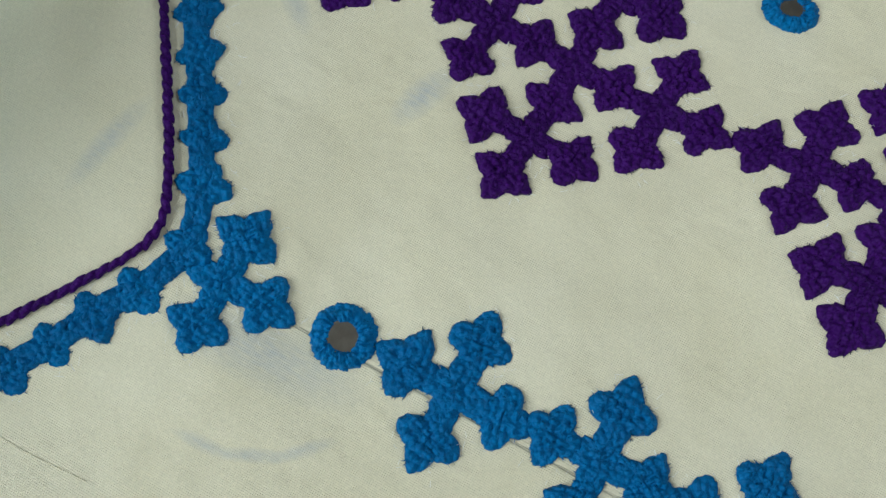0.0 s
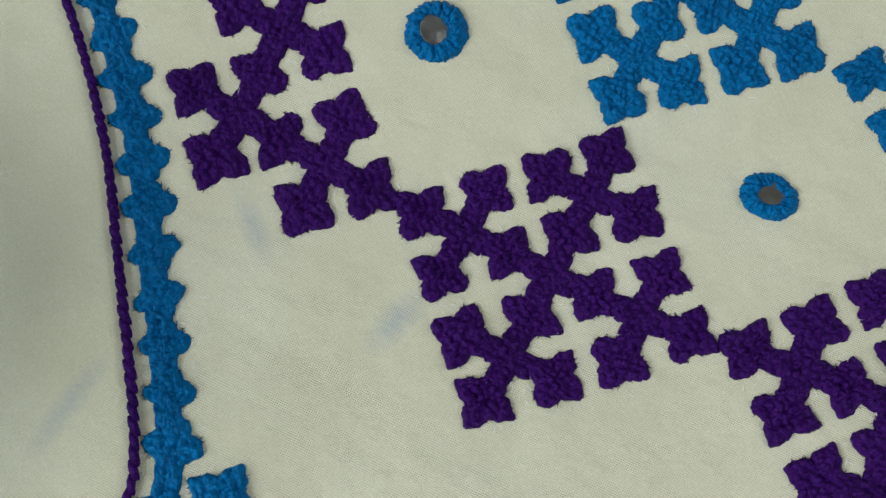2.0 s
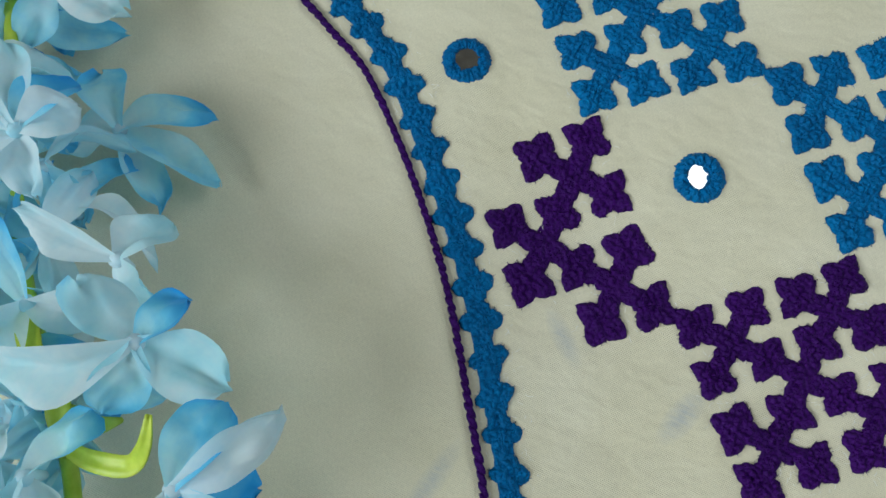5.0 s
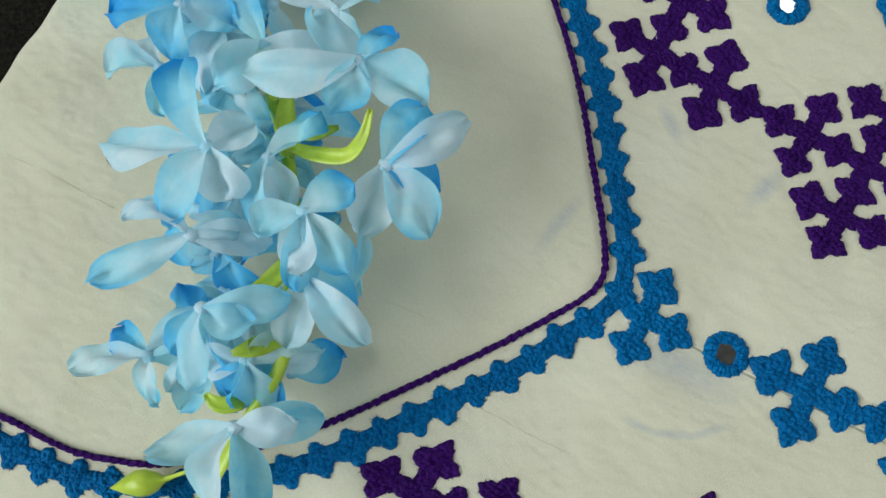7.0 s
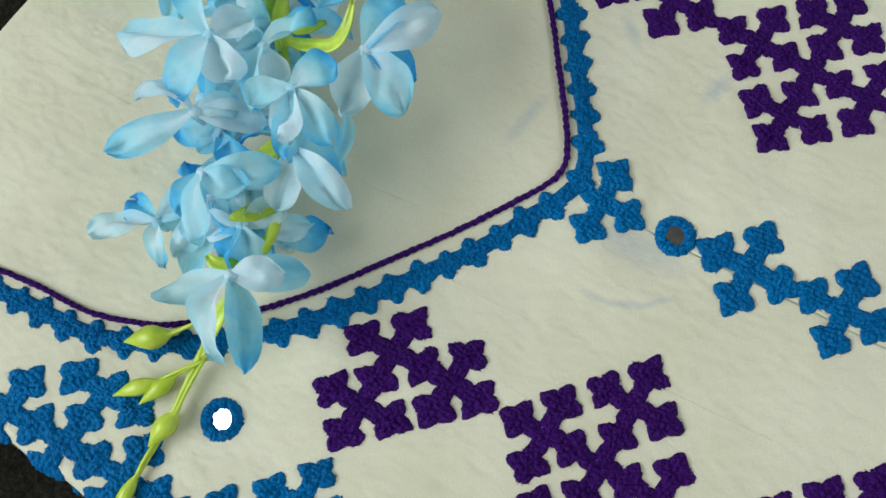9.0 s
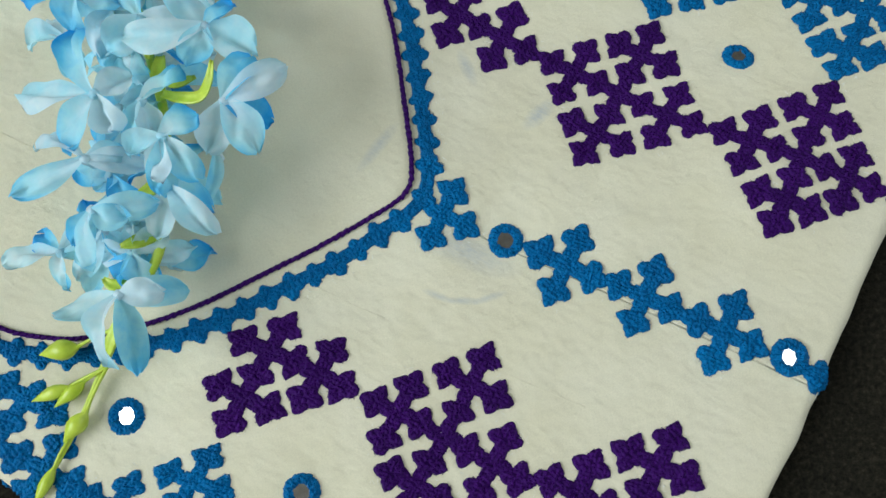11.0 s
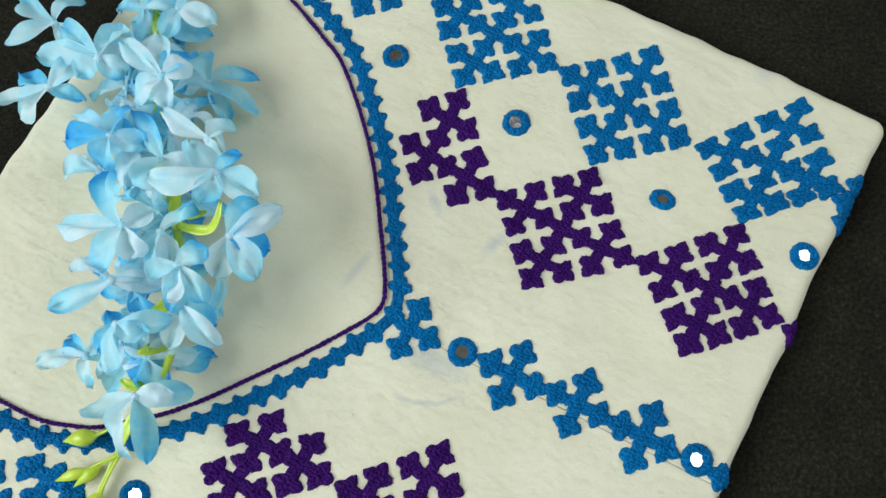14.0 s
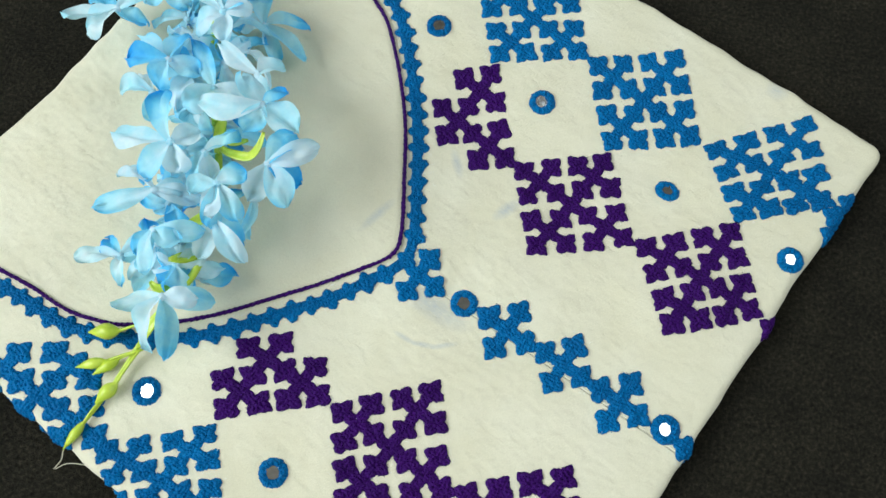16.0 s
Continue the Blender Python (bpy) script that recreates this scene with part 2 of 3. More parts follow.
for name, x0, x1, y0, y1 in (("wall_west", -2.2, -2.05, -1.55, 0.55), ("wall_east", 2.05, 2.2, -0.7, 1.4)):
    slab(name, [((x0, -2.2, 0), (x1, 2.2, 0.85)), ((x0, -2.2, 2.35), (x1, 2.2, 2.6)), ((x0, -2.2, 0.85), (x1, y0, 2.35)), ((x0, y1, 0.85), (x1, 2.2, 2.35))],
         "plain pale painted wall with a window opening", "wall")
slab("wall_north", [((-2.05, 2.05, 0), (2.05, 2.2, 2.6))], "plain pale painted wall", "wall")
slab("wall_south", [((-2.05, -2.2, 0), (2.05, -2.05, 2.6))], "plain pale painted wall", "wall")
slab("ceiling", [((-2.2, -2.2, 2.6), (2.2, 2.2, 2.7))], "unseen plain ceiling, added dim grey-brown to darken the mirrors' reflections", "ceiling", dim_ceiling)

# ---- the folded garment ----
TOP, ROLL, CORNER = 0.014, 0.007, 0.0015
AX, BX = Vector((math.cos(-GRAIN), math.sin(-GRAIN))), Vector((math.sin(GRAIN), math.cos(GRAIN)))
A0, A1, B0, B1 = -0.350, 0.1152, -0.187, 0.2725


BULGES = [(-68, 76, 4.2, 26), (-77, 128, 2.5, 24), (110, 56, 4.5, 22), (-25, 42, -3, 14), (96, 133, -2.5, 20), (-130, 8, 2.0, 25),
          (38, 112, -4.0, 34), (-35, 165, -2.5, 28), (80, 195, -1.8, 28)]


def ripple(x, y):
    """Gentle unevenness of the lying cloth."""
    h = 1.2 * noise.noise((x * 14, y * 14, 3.1)) + 0.55 * noise.noise((x * 42, y * 42, 7.7)) + 0.22 * noise.noise((x * 95, y * 95, 2.2))
    h += 0.7 * noise.noise(((x * AX.x + y * AX.y) * 9, (x * BX.x + y * BX.y) * 45, 1.3))
    for cx, cy, rise, wide in BULGES:
        h += rise * math.exp(-((1000 * x - cx) ** 2 + (1000 * y - cy) ** 2) / (2 * wide * wide))
    return 0.001 * h


def drape(x, y, h=0.0):
    """The place on the lying cloth, and the cloth's normal there, of a point of the flat pattern; it rolls over the folded edges."""
    a, b = x * AX.x + y * AX.y, x * BX.x + y * BX.y
    ac, bc, ha, hb = (A0 + A1) / 2, (B0 + B1) / 2, (A1 - A0) / 2, (B1 - B0) / 2
    wob = 0.0027 * noise.noise((a * 16, b * 16, 9.0)) + 0.0016 * noise.noise((a * 55, b * 55, 5.0))
    ha, hb = ha + wob, hb + wob
    ia, ib = ha - ROLL - CORNER, hb - ROLL - CORNER
    qa, qb = max(abs(a - ac) - ia, 0.0), max(abs(b - bc) - ib, 0.0)
    far = math.hypot(qa, qb)
    s = far - CORNER
    if s <= 0:
        return Vector((x, y, TOP + ripple(x, y) + h)), Vector((0, 0, 1))
    da, db = math.copysign(qa / far, a - ac), math.copysign(qb / far, b - bc)
    th = min(s / ROLL, math.pi * 0.97)
    ea = ac + math.copysign(min(abs(a - ac), ia), a - ac) + da * CORNER
    eb = bc + math.copysign(min(abs(b - bc), ib), b - bc) + db * CORNER
    out = (ROLL + h) * math.sin(th)
    na, nb = ea + da * out, eb + db * out
    z = TOP - ROLL + (ROLL + h) * math.cos(th) + ripple(x, y) * max(0.0, math.cos(th))
    n = Vector((da * AX.x + db * BX.x, da * AX.y + db * BX.y, 0)) * math.sin(th) + Vector((0, 0, math.cos(th)))
    return Vector((na * AX.x + nb * BX.x, na * AX.y + nb * BX.y, max(z, 0.0))), n


garment = tagged(new("embroidered_garment"), "folded cream cotton garment embroidered in blue and purple yarn", "garment")


def build_fabric():
    ext = ROLL * (math.pi - 1) * 0.98
    na, nb = 250, 244
    verts = []
    for j in range(nb):
        for i in range(na):
            a = A0 - ext + (A1 - A0 + 2 * ext) * i / (na - 1)
            b = B0 - ext + (B1 - B0 + 2 * ext) * j / (nb - 1)
            p, _ = drape(a * AX.x + b * BX.x, a * AX.y + b * BX.y)
            verts.append(p)
    child("fabric", mesh("fabric", verts, sheet_faces(na, nb), cotton), garment, label="cream cotton cloth with faint bluish washed-out tracing marks")


build_fabric()


# ---- embroidery ----
def knots(x, y, seed):
    """Height, 0 to 1, of the lumps of knotted yarn at a place in metres."""
    near = noise.voronoi((x * 500, y * 500, seed * 3.7))[0]
    return 1 - min(1.0, near[0] * 1.3) ** 2


def woven_pad(name, mean, star, height, mat, seed, turn=45.0, ragged=1.0, nib=0.75):
    """A raised pad of interlaced yarn with four blunt points on its diagonals: mean radius, and how far the points stand out."""
    rnd = random.Random(seed)
    off = rnd.uniform(0, 50)
    points = [rnd.choice((0.04, 0.10, 0.17, 0.24)) for _ in range(4)]
    strand = 0.0022
    c, s = math.cos(radians(turn)), math.sin(radians(turn))
    rings, spokes = 18, 84

    def place(f, a):
        r = 1 + star * (0.45 * (2.2 * abs(math.sin(2 * a)) ** 0.75 - 1.45) - 0.55 * math.cos(4 * a))
        for k in range(4):
            d = (a - math.pi / 4 - k * math.pi / 2 + math.pi) % (2 * math.pi) - math.pi
            r += nib * points[k] * math.exp(-(d / 0.15) ** 2)
        r += ragged * (0.06 * noise.noise((2.2 * math.cos(a), 2.2 * math.sin(a), off)) + 0.075 * noise.noise((5 * math.cos(a), 5 * math.sin(a), off)) + 0.05 * noise.noise((10 * math.cos(a), 10 * math.sin(a), off)))
        x, y = mean * f * r * math.cos(a), mean * f * r * math.sin(a)
        dome = max(0.0, 1 - f ** 5) ** 0.5
        p, q = (c * x + s * y) / strand + off, (c * y - s * x) / strand
        p += 0.8 * noise.noise((x * 170, y * 170, seed))
        q += 0.8 * noise.noise((x * 170, y * 170, seed + 9))
        fp, fq = p % 1, q % 1
        if (math.floor(p) + math.floor(q)) % 2:
            fp, fq = fq, fp
        ridge = math.sqrt(max(0.0, 1 - (2 * fp - 1) ** 2)) * (0.35 + 0.65 * math.sin(math.pi * fq))
        return x, y, -0.0006 + dome * height * max(0.42, 0.40 + 0.42 * knots(x, y, seed) + 0.42 * ridge + 0.35 * noise.noise((x * 150, y * 150, seed)))

    verts = [place(0.0, 0.0)]
    verts += [place((k / rings) ** 0.85, 2 * math.pi * i / spokes) for k in range(1, rings + 1) for i in range(spokes)]
    faces = [(0, 1 + i, 1 + (i + 1) % spokes) for i in range(spokes)]
    faces += [(1 + k * spokes + i, 1 + (k + 1) * spokes + i, 1 + (k + 1) * spokes + (i + 1) % spokes, 1 + k * spokes + (i + 1) % spokes) for k in range(rings - 1) for i in range(spokes)]
    # short fibres that stand out of the edge
    for _ in range(26):
        a = rnd.uniform(0, 2 * math.pi)
        x, y, _z = place(0.96, a)
        out = a + rnd.uniform(-0.9, 0.9)
        reach, thick = rnd.uniform(0.0004, 0.0012), rnd.uniform(0.00009, 0.00018)
        dx, dy = math.cos(out), math.sin(out)
        n = len(verts)
        verts += [(x - dy * thick, y + dx * thick, 0.0002), (x + dy * thick, y - dx * thick, 0.0002), (x, y, 0.0006),
                  (x + dx * reach, y + dy * reach, rnd.uniform(0.0001, 0.0006))]
        faces += [(n, n + 3, n + 2), (n + 2, n + 3, n + 1), (n + 1, n + 3, n)]
    return mesh(name, verts, faces, mat)


UNIT = 0.0175
PADS = {}
for colour, mat in (("blue", blue_yarn), ("purple", purple_yarn)):
    PADS[colour] = {
        "lobe": [woven_pad("lobe", 0.413 * UNIT, 0.19, 0.0026, mat, k + (0 if colour == "blue" else 20), turn) for k, turn in enumerate((45, 28, 60, 8, 52, 38))],
        "cross": [woven_pad("cross", 0.47 * UNIT, 0.29, 0.0023, mat, 40 + k + (0 if colour == "blue" else 20)) for k in range(4)],
    }
lobe_rnd = random.Random(5)


def seat(x, y, turn, sx=1.0, sy=1.0, lift=0.0):
    """The pose of a piece of embroidery on the cloth, in metres of the flat pattern."""
    p, n = drape(x, y, lift)
    if n.z > 0.999:
        n = Vector((ripple(x - 0.005, y) - ripple(x + 0.005, y), ripple(x, y - 0.005) - ripple(x, y + 0.005), 0.01)).normalized()
    across = Vector((math.cos(turn), math.sin(turn), 0))
    across = (across - n * across.dot(n)).normalized()
    up = n.cross(across)
    m = Matrix((across, up, n)).transposed().to_4x4()
    return Matrix.Translation(p) @ m @ Matrix.Diagonal((sx, sy, 1, 1))


def near_edge(x, y):
    a, b = x * AX.x + y * AX.y, x * BX.x + y * BX.y
    return min(A1 - a, a - A0, B1 - b, b - B0) < 0.019


SEWN = []  # where pads are sewn on


def piece(name, me, parent, x, y, turn, sx, sy, lift=0.0):
    """A pad of yarn on the cloth; one at a folded edge bends round it."""
    SEWN.append((x, y))
    if not near_edge(x, y):
        return child(name, me, parent, seat(x, y, turn, sx, sy, lift))
    c, s = math.cos(turn), math.sin(turn)
    verts = [drape(x + c * v.co.x * sx - s * v.co.y * sy, y + s * v.co.x * sx + c * v.co.y * sy, v.co.z + lift)[0] for v in me.vertices]
    return child(name, mesh(name, verts, [tuple(f.vertices) for f in me.polygons], me.materials[0]), parent)


def lobe(colour, parent, x, y, turn, sx=1.0, sy=1.0):
    quarter = lobe_rnd.randrange(4) * math.pi / 2
    if round(quarter / (math.pi / 2)) % 2:
        sx, sy = sy, sx
    k = lobe_rnd.uniform(0.95, 1.05)
    piece("lobe", lobe_rnd.choice(PADS[colour]["lobe"]), parent, x, y, turn + quarter + lobe_rnd.uniform(-0.12, 0.12), sx * k, sy * k)


FULL = ((0, 0), (2, 0), (1, 1), (0, 2), (2, 2))


def base_cross(colour, pad, c, turn, sx, sy, label):
    """The cross of a motif to which its other pieces belong; it stands at the world's origin."""
    m = seat(c.x, c.y, turn, sx, sy)
    me = mesh("star_motif", [m @ v.co for v in pad.vertices], [tuple(f.vertices) for f in pad.polygons], pad.materials[0])
    return child("star_motif", me, garment, label=label)


def motif(colour, first, right, down, centres=FULL, skew=(0, 0), without=()):
    """A lattice of yarn crosses (mm): four by four lobes from the first along right and down, joined by crosses at the given cells; skew pulls its far corner."""
    first, right, down, skew = (Vector(p) / 1000 for p in (first, right, down, skew))
    turn, sx, sy = math.atan2(right.y, right.x), right.length / UNIT, down.length / UNIT
    whole = None
    for i, j in centres:
        c = first + right * (i + 0.5) + down * (j + 0.5) + skew * ((i + 0.5) * (j + 0.5) / 3)
        pad, angle = lobe_rnd.choice(PADS[colour]["cross"]), turn + lobe_rnd.uniform(-0.05, 0.05)
        if whole is None:
            whole = base_cross(colour, pad, c, angle, sx, sy, f"block of interlaced {colour} yarn crosses")
        else:
            piece("cross", pad, whole, c.x, c.y, angle, sx, sy, -0.0001)
    for i, j in sorted({(i + a, j + b) for i, j in centres for a in (0, 1) for b in (0, 1)} - set(without)):
        p = first + right * i + down * j + skew * (i * j / 3) + Vector((lobe_rnd.uniform(-1, 1), lobe_rnd.uniform(-1, 1))) * 0.0005
        lobe(colour, whole, p.x, p.y, turn, sx, sy)


RIGHT_HALF, LOWER_HALF = ((2, 0), (1, 1), (2, 2)), ((1, 1), (0, 2), (2, 2))
motif("blue", (-137.2, 312.6), (17.3, 4.4), (5.2, -17.8), RIGHT_HALF)
motif("blue", (-34.8, 266.3), (17.7, 3.6), (4.2, -16.8), FULL, (-0.3, -0.8))
motif("blue", (44.6, 215.6), (17, 3.6), (4.4, -17.7), FULL, (-0.2, -0.3))
motif("blue", (126.8, 165), (18.7, 8.1), (5.7, -14), FULL, (-2.1, -3.3))
motif("purple", (-77.5, 184.5), (17.2, 4.9), (5, -18.1), RIGHT_HALF, (-0, -1.3))
motif("purple", (2.7, 134.4), (16.9, 4.1), (4.2, -16.5), FULL, (1.1, 0))
motif("purple", (84.6, 92), (17.3, 5.6), (5.7, -15.8), FULL, (-1.6, -0.6))
motif("purple", (-174.8, 8.8), (18.9, 5.5), (6, -15.7), LOWER_HALF, (-1.6, -1))
motif("purple", (-89.4, -32.5), (16.8, 6.1), (3.5, -16), FULL, (1, -2.1))
motif("purple", (-11, -69.8), (18.1, 5.4), (5, -16.7), FULL, (0, 0))
motif("blue", (-220.3, -71.3), (17.9, 5.3), (5.8, -13.6), FULL, (-1.2, -0.8))
motif("blue", (-306, -26.2), (20.1, 3.5), (5.3, -16.5), FULL, (-0.1, 0.3), ((3, 0),))


def small_cross(colour, cx, cy, unit, turn, missing=()):
    """One cross of yarn with its four lobes (mm)."""
    c, k = Vector((cx, cy)) / 1000, unit / 1000 / UNIT
    t = radians(turn)
    r, u = Vector((math.cos(t), math.sin(t))) * unit / 2000, Vector((-math.sin(t), math.cos(t))) * unit / 2000
    whole = base_cross(colour, PADS[colour]["cross"][0], c, t, k, k, f"single cross of interlaced {colour} yarn")
    for n, (i, j) in enumerate(((-1, 1), (1, 1), (1, -1), (-1, -1))):
        if n not in missing:
            p = c + i * r + j * u
            lobe(colour, whole, p.x, p.y, t, k, k)


small_cross("blue", 2.3, 28.7, 18.8, 16)
small_cross("blue", 37.8, 12, 18, 17)
small_cross("blue", 72.9, -6.2, 18.5, 17)
small_cross("blue", -55.7, 55.4, 17, 17, (0,))


def edge_motif(colour, x, y, label, more=()):
    """The first lobe and part of the cross of a motif that runs on round the folded edge (mm)."""
    pad = PADS[colour]["lobe"][1]
    whole = piece("star_motif", pad, garment, x / 1000, y / 1000, radians(17), 1.0, 1.0)
    tagged(whole, label)
    piece("cross", PADS[colour]["cross"][1], whole, (x + 10) / 1000, (y - 6) / 1000, radians(17), 1.0, 1.0, -0.0001)
    for px, py in more:
        lobe(colour, whole, px / 1000, py / 1000, radians(17), 1.0, 1.0)


edge_motif("blue", 113, -28, "blue yarn cross running over the folded edge")
edge_motif("blue", 209, 124, "blue yarn cross running over the folded edge", ((202, 128), (201, 115), (212, 138)))
edge_motif("purple", 163, 50, "purple yarn cross running over the folded edge")

NECK = [(-385, 55), (-345, 38), (-311, 26), (-288, 17.5), (-265, 7), (-246, 3), (-228, 2.2), (-195, 8.5), (-169, 17.5), (-143.5, 29), (-117.5, 41),
        (-99.5, 50), (-88.5, 56), (-79.5, 61), (-72.8, 66.5), (-70, 73.5), (-70, 86), (-71.2, 100), (-72.9, 115), (-74.2, 128), (-76.2, 145),
        (-79, 161), (-83.5, 180), (-90, 202), (-100, 228), (-111, 244), (-130, 269), (-155, 296), (-190, 318)]
neck_line = [Vector((x / 1000, y / 1000)) for x, y in NECK]


def stitch_mesh(seed):
    rnd = random.Random(seed)
    sides, rings, verts = 8, 7, []
    for j in range(rings):
        s = j / (rings - 1)
        r = 0.00135 * (0.25 + 0.75 * math.sin(math.pi * (0.08 + 0.84 * s)) ** 0.6) * rnd.uniform(0.93, 1.07)
        for i in range(sides):
            a = 2 * math.pi * i / sides
            verts.append(((s - 0.5) * 0.0056, r * math.cos(a) + (s - 0.5) * 0.0013, 0.0007 + 0.95 * r * math.sin(a) + 0.0005 * math.sin(math.pi * s)))
    faces = sheet_faces(sides, rings, True) + [tuple(range(sides))[::-1], tuple(range((rings - 1) * sides, rings * sides))]
    return mesh("chain_stitch", verts, faces, purple_yarn)


def build_piping():
    pts = spline(neck_line, 0.0034)
    verts, faces = tube([drape(p.x, p.y, 0.0004)[0] for p in pts], 0.0008, 6)
    line = child("neckline_outline", mesh("neckline_outline", verts, faces, purple_yarn), garment, label="purple chain-stitched line round the neck")
    kinds = [stitch_mesh(k) for k in range(3)]
    rnd = random.Random(8)
    for p, q in zip(pts, pts[1:]):
        d = q - p
        k = rnd.uniform(0.8, 0.96)
        child("chain_stitch", rnd.choice(kinds), line, seat((p.x + q.x) / 2, (p.y + q.y) / 2, math.atan2(d.y, d.x) + rnd.uniform(-0.1, 0.1), k, k))


build_piping()


def build_border():
    """A band of interlaced yarn beside the neck line, with a tooth on either side every 14 mm."""
    pts = spline(neck_line, 0.0007)
    mid = []
    for k in range(1, len(pts) - 1):
        d = (pts[min(k + 12, len(pts) - 1)] - pts[max(k - 12, 0)]).normalized()
        gap = 0.0079 + 0.0026 * max(0.0, min(1.0, (-0.085 - pts[k].x) / 0.025, (pts[k].x + 0.225) / 0.04))
        mid.append((pts[k] + Vector((d.y, -d.x)) * gap, math.atan2(d.y, d.x)))
    across, verts = 15, []
    for k, (p, t) in enumerate(mid):
        for i in range(across):
            u = 2 * i / (across - 1) - 1
            x, y = k * 0.0007, u * 0.0035 * (1 + 0.10 * noise.noise((k * 0.23, u, 0.5)))
            a, b = (x + y) / 0.0031 + 0.5 * noise.noise((x * 190, y * 190, 2)), (x - y) / 0.0031 + 0.5 * noise.noise((x * 190, y * 190, 5))
            fa, fb = a % 1, b % 1
            if (math.floor(a) + math.floor(b)) % 2:
                fa, fb = fb, fa
            ridge = math.sqrt(max(0.0, 1 - (2 * fa - 1) ** 2)) * (0.45 + 0.55 * math.sin(math.pi * fb))
            h = -0.0006 + max(0.0, 1 - abs(u) ** 5) ** 0.55 * 0.0025 * max(0.42, 0.26 + 0.8 * knots(x, y, 6) + 0.25 * ridge)
            side = Vector((-math.sin(t), math.cos(t)))
            q = p + side * y
            verts.append(drape(q.x, q.y, h)[0])
    band = child("neckline_border", mesh("neckline_border", verts, sheet_faces(across, len(mid)), blue_yarn), garment, label="blue yarn border with a toothed edge round the neck")
    wide = [woven_pad("border_lobe", 0.0061, 0.16, 0.0025, blue_yarn, 80 + k, 20 + 9 * k, 1.0, 0.3) for k in range(5)]
    rnd = random.Random(3)
    for p, t in mid[6::17]:
        p = p + Vector((math.sin(t), -math.cos(t))) * 0.0008
        k = rnd.uniform(0.9, 1.06)
        piece("border_lobe", rnd.choice(wide), band, p.x, p.y, t + math.pi / 4 + rnd.uniform(-0.22, 0.22), k, k)


build_border()


def build_lint():
    """Short pale fibres raised by the needle on the cloth round the sewn pads."""
    rnd = random.Random(31)
    verts, faces = [], []
    for x, y in SEWN:
        for _ in range(16):
            a, r = rnd.uniform(0, 2 * math.pi), rnd.uniform(0.0068, 0.0100)
            px, py, way = x + r * math.cos(a), y + r * math.sin(a), rnd.uniform(0, 2 * math.pi)
            bend, long, thick = rnd.uniform(-1.2, 1.2), rnd.uniform(0.0008, 0.0026), rnd.uniform(0.00003, 0.00007)
            n = len(verts)
            for k in range(4):
                d = way + bend * k / 3
                for side in (-1, 1):
                    verts.append(drape(px - side * thick * math.sin(d), py + side * thick * math.cos(d), 0.0002 + 0.0004 * math.sin(k) + 0.00004 * side)[0])
                px, py = px + long / 3 * math.cos(d), py + long / 3 * math.sin(d)
            faces += [(n + 2 * k, n + 2 * k + 2, n + 2 * k + 3, n + 2 * k + 1) for k in range(3)]
    lint = child("lint", mesh("lint", verts, faces, lint_fibre), garment, label="pale loose fibres round the stitches")
    lint["kind"] = "stuff"


build_lint()


def ring_mesh(seed, inner, outer):
    rnd = random.Random(seed)
    count, sides = 150, 14
    verts = []
    for i in range(count):
        a = 2 * math.pi * i / count
        ca, sa = math.cos(a), math.sin(a)
        out = outer * (1 + 0.05 * noise.noise((3 * ca, 3 * sa, seed)) + 0.08 * noise.noise((11 * ca, 11 * sa, seed)))
        low = inner * (1 + 0.06 * noise.noise((2 * ca, 2 * sa, seed + 3)) + 0.05 * noise.noise((8 * ca, 8 * sa, seed)))
        rib = 0.5 + 0.5 * math.cos(a * 27 + 2.5 * noise.noise((4 * ca, 4 * sa, seed)))
        for j in range(sides):
            s = max(0, j - 1) / (sides - 2)
            r = low + (out - low) * s
            lean = a + 0.16 * (s - 0.5)
            z = -0.0006 if j == 0 else -0.0006 + 0.0037 * math.sin(math.pi * (0.24 + 0.75 * s)) ** 0.6 * (0.52 + 0.14 * rib + 0.42 * knots(r * ca, r * sa, seed % 31))
            verts.append((r * math.cos(lean), r * math.sin(lean), z))
    faces = [(i * sides + j, ((i + 1) % count) * sides + j, ((i + 1) % count) * sides + j + 1, i * sides + j + 1) for i in range(count) for j in range(sides - 1)]
    return mesh("thread_ring", verts, faces, blue_yarn)


def mirror(x, y, inner=4.3, outer=9.0, tip=(0, 0), squash=1.0, turn=0.0):
    """A round mirror held by a ring of yarn (mm); tip: degrees by which the mirror leans about x and y."""
    n, r = 28, (inner + 0.7) / 1000
    verts = [(0, 0, 0.0002)] + [(r * k * math.cos(2 * math.pi * i / n), r * k * math.sin(2 * math.pi * i / n), z) for k, z in ((0.97, 0.0002), (1, 0), (1, -0.0008)) for i in range(n)]
    faces = [(0, 1 + i, 1 + (i + 1) % n) for i in range(n)]
    faces += [(1 + k * n + i, 1 + (k + 1) * n + i, 1 + (k + 1) * n + (i + 1) % n, 1 + k * n + (i + 1) % n) for k in range(2) for i in range(n)]
    base = seat(x / 1000, y / 1000, radians(turn), 1, 1)
    disc = child("round_mirror", mesh("round_mirror", verts, faces, mirror_glass, False), garment, base @ pose(0, 0, 0.0012, tip[0], tip[1], 0), "small round mirror sewn on with a ring of blue yarn")
    ring = child("thread_ring", ring_mesh(int(x * 7 + y), inner / 1000, outer / 1000), disc, label="ring of blue buttonhole stitches")
    ring.matrix_basis = disc.matrix_basis.inverted() @ base @ Matrix.Diagonal((1, squash, 1, 1))


